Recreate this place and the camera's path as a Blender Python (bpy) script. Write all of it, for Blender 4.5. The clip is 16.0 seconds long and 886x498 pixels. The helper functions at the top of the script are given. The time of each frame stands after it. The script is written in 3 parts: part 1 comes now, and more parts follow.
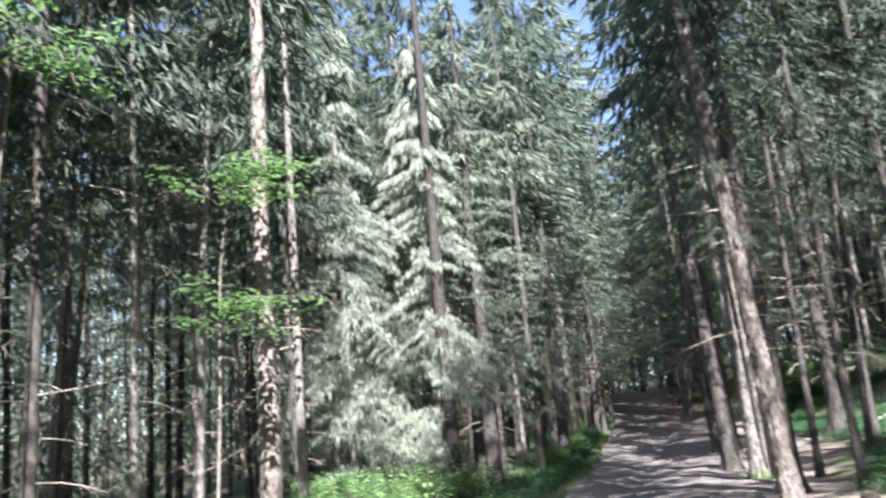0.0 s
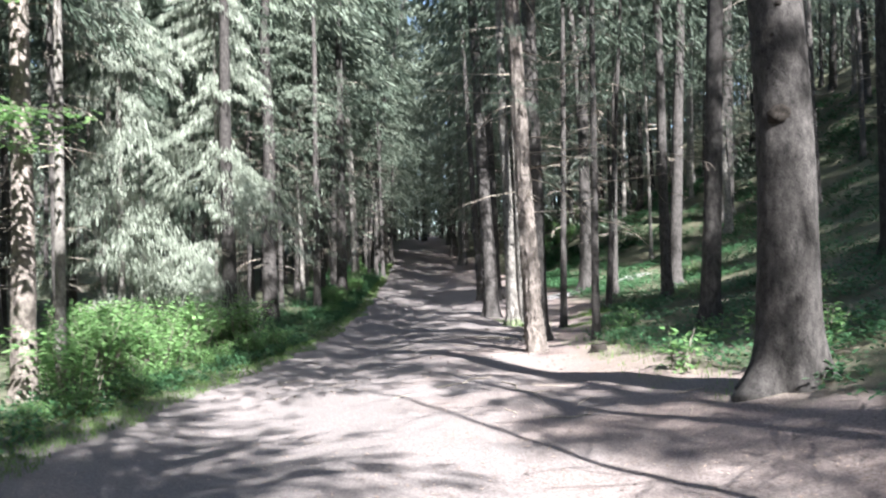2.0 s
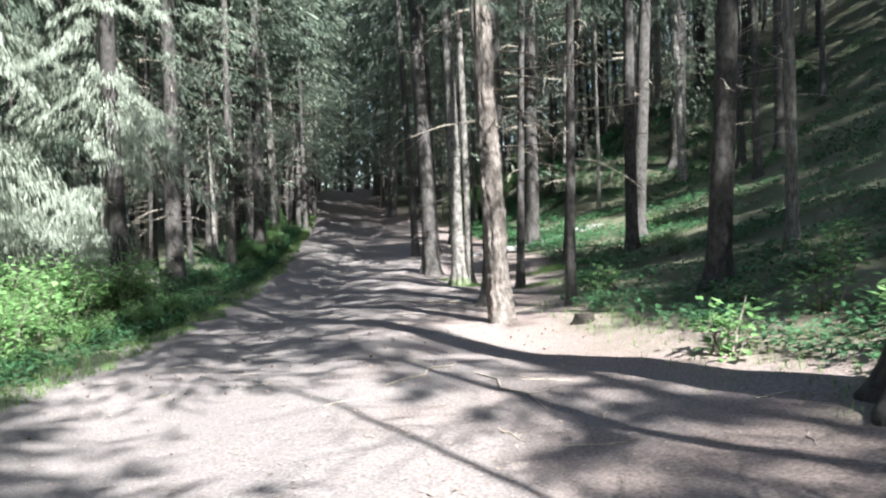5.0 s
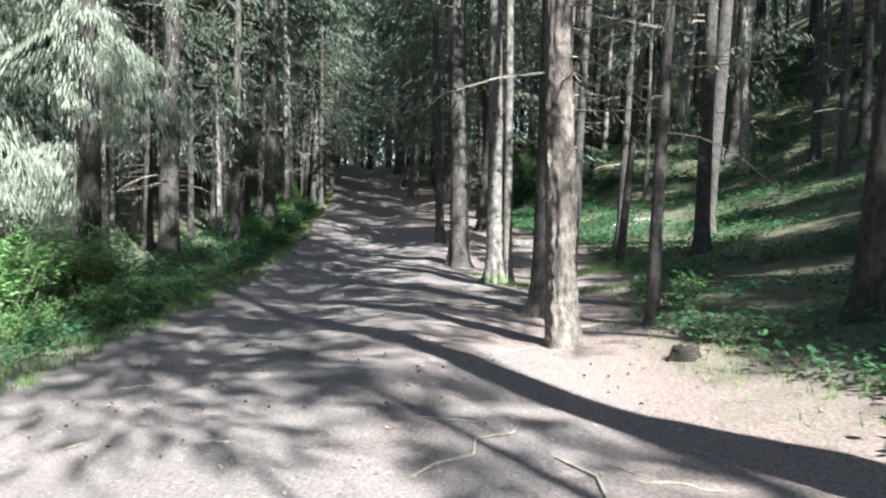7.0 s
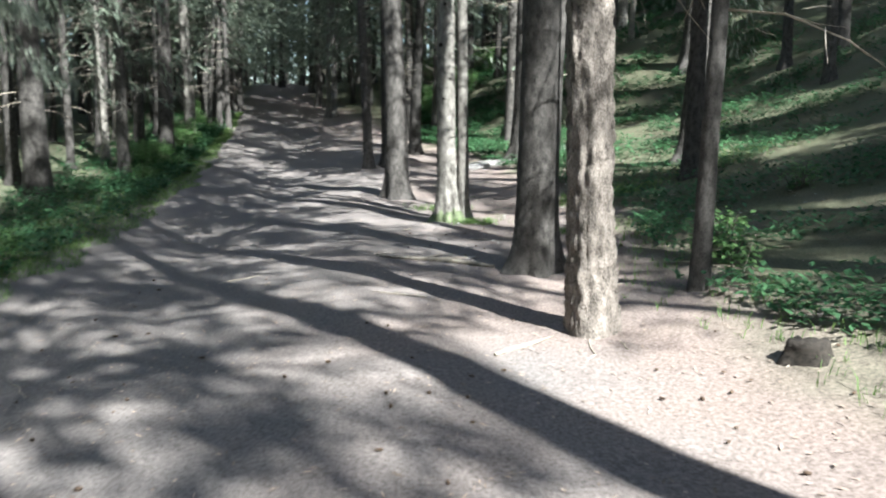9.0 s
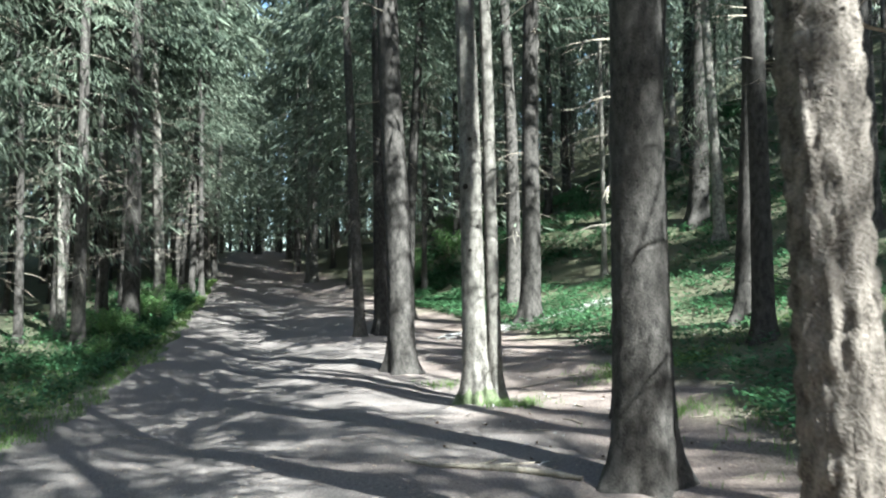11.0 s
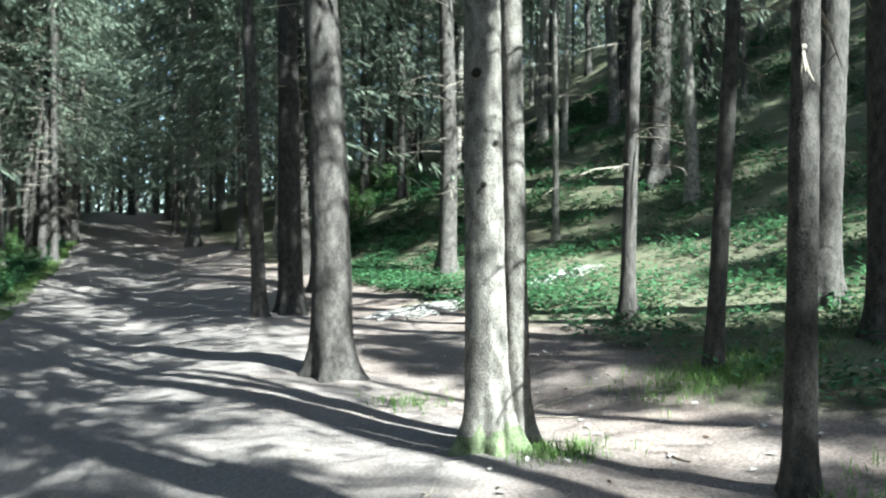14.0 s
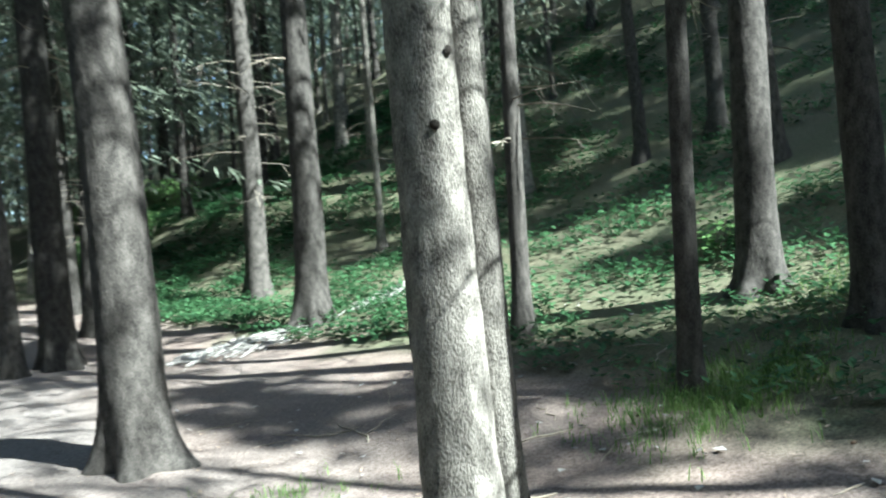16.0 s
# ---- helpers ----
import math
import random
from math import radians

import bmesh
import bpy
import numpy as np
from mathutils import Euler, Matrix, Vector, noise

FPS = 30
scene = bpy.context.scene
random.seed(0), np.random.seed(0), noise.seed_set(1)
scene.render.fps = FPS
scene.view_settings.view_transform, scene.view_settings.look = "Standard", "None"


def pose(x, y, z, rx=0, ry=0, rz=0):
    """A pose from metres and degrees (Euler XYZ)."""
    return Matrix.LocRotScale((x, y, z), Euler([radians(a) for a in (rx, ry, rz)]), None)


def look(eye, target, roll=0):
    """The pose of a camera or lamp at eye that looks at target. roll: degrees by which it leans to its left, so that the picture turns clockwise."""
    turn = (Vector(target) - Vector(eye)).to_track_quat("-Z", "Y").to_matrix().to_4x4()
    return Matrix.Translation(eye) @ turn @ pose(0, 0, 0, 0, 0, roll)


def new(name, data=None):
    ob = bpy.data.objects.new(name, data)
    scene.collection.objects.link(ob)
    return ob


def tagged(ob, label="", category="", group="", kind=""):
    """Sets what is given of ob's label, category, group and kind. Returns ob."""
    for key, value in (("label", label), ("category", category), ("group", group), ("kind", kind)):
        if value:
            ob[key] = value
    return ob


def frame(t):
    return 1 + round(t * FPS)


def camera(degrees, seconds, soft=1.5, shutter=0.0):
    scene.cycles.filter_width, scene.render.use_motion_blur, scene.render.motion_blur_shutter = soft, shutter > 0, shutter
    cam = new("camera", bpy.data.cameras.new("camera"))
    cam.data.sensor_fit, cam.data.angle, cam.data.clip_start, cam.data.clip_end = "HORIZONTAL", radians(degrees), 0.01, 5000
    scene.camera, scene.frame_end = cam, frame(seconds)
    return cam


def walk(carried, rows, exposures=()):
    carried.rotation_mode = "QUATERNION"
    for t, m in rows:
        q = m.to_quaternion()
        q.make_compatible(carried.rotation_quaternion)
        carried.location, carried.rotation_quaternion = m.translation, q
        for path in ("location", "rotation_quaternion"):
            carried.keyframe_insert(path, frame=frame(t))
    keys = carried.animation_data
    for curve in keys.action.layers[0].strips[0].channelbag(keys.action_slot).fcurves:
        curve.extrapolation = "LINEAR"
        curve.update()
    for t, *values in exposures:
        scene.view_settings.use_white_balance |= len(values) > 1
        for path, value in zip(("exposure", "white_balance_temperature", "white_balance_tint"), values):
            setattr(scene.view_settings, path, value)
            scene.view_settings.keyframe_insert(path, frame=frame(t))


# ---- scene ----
# A dirt path through a sunlit spruce forest, with a hillside to one side.
cam = camera(58.56, 16.0, soft=2.1, shutter=0.4)
PATH = [
    (0, look((0.754, -5.701, 1.515), (-0.205, -2.951, 2.233), -5.22)),
    (0.5, look((0.805, -5.754, 1.517), (0.127, -2.898, 2.137), -4.86)),
    (1, look((0.823, -5.796, 1.530), (0.315, -2.879, 2.013), -3.41)),
    (1.5, look((0.856, -5.806, 1.568), (0.479, -2.844, 1.864), -2.64)),
    (2, look((0.884, -5.668, 1.538), (0.627, -2.680, 1.626), -1.48)),
    (2.5, look((0.952, -5.358, 1.530), (0.759, -2.365, 1.572), -1.54)),
    (3, look((0.895, -4.920, 1.497), (0.691, -1.927, 1.472), 1.05)),
    (3.5, look((0.738, -4.451, 1.449), (0.627, -1.457, 1.599), 2.02)),
    (6, look((0.260, -1.049, 1.543), (0.325, 1.941, 1.307), -2.96)),
    (6.5, look((0.215, -0.303, 1.516), (0.214, 2.690, 1.319), -0.46)),
    (7, look((0.060, 0.455, 1.538), (0.023, 3.450, 1.373), 1.37)),
    (7.5, look((-0.034, 1.223, 1.505), (-0.089, 4.213, 1.267), -0.61)),
    (8, look((-0.166, 2.024, 1.499), (-0.182, 5.003, 1.143), -0.44)),
    (8.5, look((-0.273, 2.797, 1.504), (-0.211, 5.766, 1.073), 0.13)),
    (9, look((-0.335, 3.574, 1.502), (-0.059, 6.526, 1.045), 0.52)),
    (9.5, look((-0.421, 4.342, 1.433), (-0.004, 7.295, 1.106), -1.81)),
    (10, look((-0.513, 4.988, 1.380), (-0.154, 7.966, 1.331), -0.45)),
    (12.5, look((-1.053, 8.049, 1.455), (-0.573, 11.001, 1.688), 1.28)),
    (13, look((-1.024, 8.874, 1.373), (-0.506, 11.827, 1.481), 2.90)),
    (13.5, look((-1.014, 9.697, 1.382), (-0.417, 12.637, 1.397), 0.36)),
    (14, look((-0.964, 10.498, 1.397), (-0.167, 13.390, 1.441), 0.08)),
    (14.5, look((-0.925, 11.202, 1.411), (0.010, 14.052, 1.407), -4.50)),
    (15, look((-0.815, 11.851, 1.474), (0.263, 14.647, 1.611), -2.79)),
    (15.5, look((-0.729, 12.546, 1.413), (0.520, 15.271, 1.526), -4.21)),
    (16, look((-0.790, 13.185, 1.375), (0.755, 15.756, 1.446), -4.74)),
]
EXPOSURES = [(0, 2.35, 6100, 15), (3, 2.38, 6100, 10), (8, 2.2, 6050, 5), (10, 2.3, 6050, 1), (12.5, 2.6, 5850, -3), (16, 2.4, 5850, -5)]
walk(cam, PATH, EXPOSURES)

# ---------------------------------------------------------------- light
SUN_EL = radians(46)
SUN_AZ = math.atan2(0.49, -0.87)
world = bpy.data.worlds.new("sky")
scene.world = world
world.use_nodes = True
wn = world.node_tree
sky = wn.nodes.new("ShaderNodeTexSky")
sky.sky_type, sky.sun_disc = "NISHITA", False
sky.sun_elevation, sky.sun_rotation = SUN_EL, SUN_AZ
wn.links.new(sky.outputs[0], wn.nodes["Background"].inputs[0])
wn.nodes["Background"].inputs[1].default_value = 0.075
sun = new("sun", bpy.data.lights.new("sun", "SUN"))
sun.data.energy, sun.data.angle, sun.data.color = 5.0, radians(0.55), (1.0, 0.975, 0.945)
sun_way = Vector((math.sin(SUN_AZ) * math.cos(SUN_EL), math.cos(SUN_AZ) * math.cos(SUN_EL), math.sin(SUN_EL)))
sun.matrix_world = look(sun_way * 60, (0, 0, 0))


# ---------------------------------------------------------------- materials
def material(name, dark, light, scale=(6, 6, 6), rough=0.9, bump=0.4, depth=0.01, fine=40.0, random_by="object", spread=0.25, detail=6.0):
    """Two scales of noise between two colours, with relief and a change from piece to piece."""
    m = bpy.data.materials.new(name)
    m.use_nodes = True
    t = m.node_tree
    n, ln = t.nodes, t.links
    b = n["Principled BSDF"]
    b.inputs["Roughness"].default_value = rough
    b.inputs["Specular IOR Level"].default_value = 0.25
    co = n.new("ShaderNodeTexCoord")
    mp = n.new("ShaderNodeMapping")
    mp.inputs["Scale"].default_value = scale
    ln.new(co.outputs["Object"], mp.inputs["Vector"])
    big = n.new("ShaderNodeTexNoise")
    big.inputs["Scale"].default_value, big.inputs["Detail"].default_value = 1.0, detail
    ln.new(mp.outputs[0], big.inputs["Vector"])
    small = n.new("ShaderNodeTexNoise")
    small.inputs["Scale"].default_value, small.inputs["Detail"].default_value = fine / 6, 4
    ln.new(mp.outputs[0], small.inputs["Vector"])
    mixf = n.new("ShaderNodeMix")
    mixf.inputs[0].default_value = 0.45
    ln.new(big.outputs[0], mixf.inputs[2])
    ln.new(small.outputs[0], mixf.inputs[3])
    ramp = n.new("ShaderNodeValToRGB")
    ramp.color_ramp.elements[0].position, ramp.color_ramp.elements[1].position = 0.36, 0.66
    ramp.color_ramp.elements[0].color, ramp.color_ramp.elements[1].color = (*dark, 1), (*light, 1)
    ln.new(mixf.outputs[0], ramp.inputs[0])
    if random_by == "object":
        src = n.new("ShaderNodeObjectInfo").outputs["Random"]
    else:
        src = n.new("ShaderNodeNewGeometry").outputs["Random Per Island"]
    val = n.new("ShaderNodeMapRange")
    val.inputs["To Min"].default_value, val.inputs["To Max"].default_value = 1 - spread, 1 + spread
    ln.new(src, val.inputs["Value"])
    hsv = n.new("ShaderNodeHueSaturation")
    ln.new(val.outputs[0], hsv.inputs["Value"])
    ln.new(ramp.outputs[0], hsv.inputs["Color"])
    ln.new(hsv.outputs[0], b.inputs["Base Color"])
    if bump:
        bp = n.new("ShaderNodeBump")
        bp.inputs["Strength"].default_value, bp.inputs["Distance"].default_value = bump, depth
        ln.new(mixf.outputs[0], bp.inputs["Height"])
        ln.new(bp.outputs[0], b.inputs["Normal"])
    return m


def leafy(name, dark, light, thin=0.4, rough=0.55, spread=0.35):
    """Foliage: lets part of the light through."""
    m = material(name, dark, light, scale=(3, 3, 3), rough=rough, bump=0, random_by="island", spread=spread)
    t = m.node_tree
    n, ln = t.nodes, t.links
    b = n["Principled BSDF"]
    tr = n.new("ShaderNodeBsdfTranslucent")
    hsv = [k for k in n if k.type == "HUE_SAT"][0]
    ln.new(hsv.outputs[0], tr.inputs[0])
    mx = n.new("ShaderNodeMixShader")
    mx.inputs[0].default_value = thin
    ln.new(b.outputs[0], mx.inputs[1])
    ln.new(tr.outputs[0], mx.inputs[2])
    ln.new(mx.outputs[0], n["Material Output"].inputs[0])
    return m


SPRUCE_BARK = material("spruce_bark", (0.026, 0.024, 0.022), (0.115, 0.104, 0.095), scale=(17, 17, 9), bump=1.0, depth=0.014, fine=34)
PALE_BARK = material("pale_bark", (0.08, 0.072, 0.064), (0.34, 0.315, 0.28), scale=(15, 15, 9), bump=1.0, depth=0.02, fine=42)
PINE_BARK = material("pine_bark", (0.06, 0.05, 0.042), (0.36, 0.31, 0.27), scale=(13, 13, 8), bump=1.0, depth=0.03)
MOSSY_BARK = material("mossy_bark", (0.055, 0.075, 0.035), (0.22, 0.25, 0.15), scale=(14, 14, 9), bump=0.9, depth=0.015)
KNOT = material("knot_wood", (0.014, 0.012, 0.01), (0.045, 0.037, 0.03), scale=(30, 30, 30), bump=0.8)
DEAD_WOOD = material("dead_wood", (0.20, 0.165, 0.13), (0.44, 0.39, 0.32), scale=(20, 20, 20), bump=0.4, random_by="island")
TWIG_WOOD = material("grey_twigs", (0.13, 0.11, 0.09), (0.30, 0.27, 0.225), scale=(12, 12, 12), bump=0, random_by="island", spread=0.4)
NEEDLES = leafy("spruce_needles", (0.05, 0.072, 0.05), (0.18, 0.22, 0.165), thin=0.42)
# greyish needles, lightened further as if the sun were on them
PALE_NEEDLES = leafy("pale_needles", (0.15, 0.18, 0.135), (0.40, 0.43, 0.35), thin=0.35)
# paler copy of the needles: brightens the distant wood in place of sunlight
LIGHTENED_NEEDLES = leafy("lightened_grey_green_needles", (0.085, 0.11, 0.08), (0.27, 0.31, 0.235), thin=0.42)
LEAVES = leafy("fresh_leaves", (0.085, 0.19, 0.06), (0.27, 0.42, 0.17), thin=0.48)
HERBS = leafy("forest_herbs", (0.03, 0.085, 0.04), (0.105, 0.215, 0.095), thin=0.4)
GRASS = leafy("verge_grass", (0.08, 0.16, 0.045), (0.24, 0.35, 0.115), thin=0.4)
CONES = material("cones", (0.05, 0.034, 0.025), (0.14, 0.095, 0.065), scale=(40, 40, 40), bump=0.6, random_by="island")
BLEACHED_WOOD = material("bleached_twigs", (0.28, 0.27, 0.26), (0.55, 0.53, 0.5), scale=(20, 20, 20), bump=0, random_by="island", spread=0.3)
CHIPS = material("litter_flakes", (0.16, 0.115, 0.09), (0.46, 0.37, 0.30), scale=(40, 40, 40), bump=0, random_by="island", spread=0.5)


def ground_material():
    m = bpy.data.materials.new("forest_floor")
    m.use_nodes = True
    t = m.node_tree
    n, ln = t.nodes, t.links
    b = n["Principled BSDF"]
    b.inputs["Roughness"].default_value, b.inputs["Specular IOR Level"].default_value = 0.95, 0.15
    co = n.new("ShaderNodeTexCoord")

    def noise_tex(scale, detail, rough=0.6):
        k = n.new("ShaderNodeTexNoise")
        k.inputs["Scale"].default_value, k.inputs["Detail"].default_value, k.inputs["Roughness"].default_value = scale, detail, rough
        ln.new(co.outputs["Object"], k.inputs["Vector"])
        return k.outputs[0]

    def ramp(src, lo, hi, c0, c1):
        k = n.new("ShaderNodeValToRGB")
        e = k.color_ramp.elements
        e[0].position, e[1].position, e[0].color, e[1].color = lo, hi, (*c0, 1), (*c1, 1)
        ln.new(src, k.inputs[0])
        return k.outputs[0]

    def mix(fac, a, c):
        k = n.new("ShaderNodeMix")
        k.data_type = "RGBA"
        ln.new(fac, k.inputs[0])
        ln.new(a, k.inputs[6])
        ln.new(c, k.inputs[7])
        return k.outputs[2]

    def mask(name):
        k = n.new("ShaderNodeAttribute")
        k.attribute_name = name
        return k.outputs["Fac"]

    grain = noise_tex(38, 8, 0.75)
    patch = noise_tex(1.3, 5)
    dirt = mix(patch, ramp(grain, 0.35, 0.68, (0.095, 0.084, 0.079), (0.275, 0.25, 0.238)), ramp(grain, 0.33, 0.66, (0.105, 0.089, 0.083), (0.315, 0.275, 0.255)))
    litter = mix(patch, ramp(grain, 0.34, 0.66, (0.095, 0.075, 0.066), (0.31, 0.255, 0.225)), ramp(grain, 0.36, 0.64, (0.115, 0.084, 0.073), (0.37, 0.29, 0.255)))
    moss = mix(patch, ramp(grain, 0.36, 0.66, (0.03, 0.055, 0.028), (0.11, 0.165, 0.075)), ramp(grain, 0.36, 0.64, (0.06, 0.05, 0.035), (0.17, 0.14, 0.095)))
    col = mix(mask("litter"), dirt, litter)
    col = mix(mask("green"), col, moss)
    ln.new(col, b.inputs["Base Color"])
    bp = n.new("ShaderNodeBump")
    bp.inputs["Strength"].default_value, bp.inputs["Distance"].default_value = 0.6, 0.02
    ln.new(grain, bp.inputs["Height"])
    ln.new(bp.outputs[0], b.inputs["Normal"])
    return m


# ---------------------------------------------------------------- lie of the land
LEFT_EDGE = ((-40, -4.2), (3, -4.45), (10, -4.5), (16, -4.7), (27, -5.4), (38, -6.5), (47, -7.4), (60, -8.8), (75, -9.6), (120, -12))
RIGHT_EDGE = ((-40, 3.2), (0, 3.6), (4.7, 3.2), (7, 2.7), (10.5, 2.2), (15, 3.3), (22, 3.2), (30, 1.9), (38, 0.2), (46, -1.5), (60, -4.6), (75, -6.0), (120, -9))
RISE = ((-20, 0), (17, 0), (25, 0.35), (39, 1.5), (56, 3.4), (72, 5.2), (120, 8), (700, 9))


def along(table, y):
    return float(np.interp(y, [r[0] for r in table], [r[1] for r in table]))


def gz(x, y):
    """Height of the ground."""
    q = min(max(0.0, x - 1.5), 20.0)
    h = along(RISE, y) + 0.13 * q + 0.018 * q * q
    bank = min(1.0, max(0.0, (y - 26) / 11)) * min(1.0, max(0.0, (x - along(RIGHT_EDGE, y) - 1.0) / 6))
    h += 1.5 * bank * bank * (3 - 2 * bank)
    h -= 0.36 * min(1.0, max(0.0, (-x - 0.5) / 2.2))
    r = math.hypot(x, y - 10)
    if r < 90:
        h += 0.05 * noise.noise((x * 0.5, y * 0.5, 3)) + 0.018 * noise.noise((x * 2.1, y * 2.1, 7))
    return h


def build_ground():
    def axis(lo, hi, step, far, centre):
        a = list(np.arange(lo, hi + 1e-6, step))
        s, v = step, hi
        while v < far:
            s = min(s * 1.12, 40)
            v += s
            a.append(v)
        s, v = step, lo
        while v > -far:
            s = min(s * 1.12, 40)
            v -= s
            a.insert(0, v)
        return a
    xs, ys = axis(-6, 7, 0.14, 600, 0), axis(-7, 26, 0.16, 600, 0)
    verts = [(x, y, gz(x, y)) for y in ys for x in xs]
    w = len(xs)
    faces = [(j * w + i, j * w + i + 1, j * w + w + i + 1, j * w + w + i) for j in range(len(ys) - 1) for i in range(w - 1)]
    me = bpy.data.meshes.new("ground")
    me.from_pydata(verts, [], faces)
    litter, green = me.attributes.new("litter", "FLOAT", "POINT"), me.attributes.new("green", "FLOAT", "POINT")
    lv, gv = [], []
    for x, y, z in verts:
        wob = 0.8 * noise.noise((x * 0.7, y * 0.7, 1)) + 0.35 * noise.noise((x * 2.3, y * 2.3, 5))
        l, r = along(LEFT_EDGE, y), along(RIGHT_EDGE, y)
        g = max((l - x) + wob, (x - r) + wob * 1.4)
        gv.append(min(1, max(0, g / 1.3 + 0.25)) * (0.85 + 0.15 * noise.noise((x, y, 9))))
        mid = 0.2 * l + 0.8 * r - 1.2
        lv.append(min(1, max(0, (x - mid + 1.0 + wob * 2.5) / 3.5)))
    litter.data.foreach_set("value", lv)
    green.data.foreach_set("value", gv)
    me.polygons.foreach_set("use_smooth", [True] * len(me.polygons))
    me.materials.append(ground_material())
    return tagged(new("ground", me), "trodden dirt path and needle-strewn forest floor", "ground", kind="structure")


build_ground()


# ---------------------------------------------------------------- mesh helpers
def mesh_of(name, verts, faces, mat, smooth=False):
    me = bpy.data.meshes.new(name)
    me.from_pydata(verts, [], faces)
    me.materials.append(mat)
    if smooth:
        me.polygons.foreach_set("use_smooth", [True] * len(me.polygons))
    return me


def part(name, me, parent, label=""):
    ob = new(name, me)
    ob.parent = parent
    if label:
        ob["label"] = label
    return ob


def tube(verts, faces, pts, radii, sides=5):
    """A tapered tube along pts, added to the lists."""
    base = len(verts)
    for k, p in enumerate(pts):
        a = Vector(pts[min(k + 1, len(pts) - 1)]) - Vector(pts[max(k - 1, 0)])
        a = a.normalized() if a.length > 1e-6 else Vector((0, 0, 1))
        u = a.cross(Vector((0.31, 0.2, 0.93)))
        u = u.normalized() if u.length > 1e-3 else Vector((1, 0, 0))
        v = a.cross(u)
        for i in range(sides):
            c = 2 * math.pi * i / sides
            verts.append(tuple(Vector(p) + (u * math.cos(c) + v * math.sin(c)) * radii[k]))
    for k in range(len(pts) - 1):
        for i in range(sides):
            j = (i + 1) % sides
            faces.append((base + k * sides + i, base + k * sides + j, base + (k + 1) * sides + j, base + (k + 1) * sides + i))
    faces.append(tuple(base + (len(pts) - 1) * sides + i for i in range(sides)))


def trunk_mesh(seed, r, height, sides, step, flare=0.9, rough=0.03, plates=False, mat=SPRUCE_BARK, bend=0.0, lobes=5, top=None, puff=0.0):
    """A trunk with root flare, taper, slight bends and uneven bark."""
    rnd = random.Random(seed)
    ph, bx, by = rnd.uniform(0, 6), rnd.uniform(-1, 1), rnd.uniform(-1, 1)
    zs, z, s = [-0.35], -0.35, step
    while z < height:
        z += s
        if z > 3.0:
            s = min(s * 1.15, 1.6)
        zs.append(min(z, height))
    if top:
        zs = [z for z in zs if z < top]
    verts, faces = [], []
    for z in zs:
        k = max(0.0, z)
        taper = r * max(0.04, 1 - 0.80 * (k / height)) * (1 + 0.10 * math.exp(-k / 1.2))
        ox = bend * (k / 8) ** 2 * bx + 0.25 * r * noise.noise((0.25 * k, seed, 0))
        oy = bend * (k / 8) ** 2 * by + 0.25 * r * noise.noise((0.25 * k, seed, 9))
        for i in range(sides):
            a = 2 * math.pi * i / sides
            fl = flare * r * math.exp(-max(0.0, z + 0.05) / (0.11 + 0.5 * r)) * (0.55 + 0.45 * math.cos(lobes * a + ph) + 0.25 * math.sin(2 * a + ph))
            c, sn = math.cos(a), math.sin(a)
            d = noise.noise((c * 3.1, sn * 3.1, z * 1.7 + seed)) * 0.6
            if plates:
                v = noise.voronoi((c * 4.6, sn * 4.6, z * 6.5 + seed))[0]
                d += 1.3 * min(0.5, v[1] - v[0]) - 0.3
            elif step < 0.1:
                d += 0.7 * noise.noise((c * 12, sn * 12, z * 14 + seed))
            q = taper + fl + d * rough * (r ** 0.5)
            if top:
                q += puff * (1.2 if z < 0.4 * top * (1 + noise.noise((c * 2, sn * 2, seed))) else -1.5)
            verts.append((ox + q * c, oy + q * sn, z))
    for k in range(len(zs) - 1):
        for i in range(sides):
            j = (i + 1) % sides
            faces.append((k * sides + i, k * sides + j, (k + 1) * sides + j, (k + 1) * sides + i))
    return mesh_of("trunk", verts, faces, mat, True)


def spray(verts, faces, p, d, length, width, rnd):
    """One needle spray: a narrow kite."""
    side = d.cross(Vector((rnd.uniform(-1, 1), rnd.uniform(-1, 1), rnd.uniform(-1, 1))))
    if side.length < 1e-3:
        return
    side = side.normalized() * width * 0.5
    k = len(verts)
    m = p + d * length * 0.4
    verts += [tuple(p), tuple(m + side), tuple(p + d * length), tuple(m - side)]
    faces.append((k, k + 1, k + 2, k + 3))


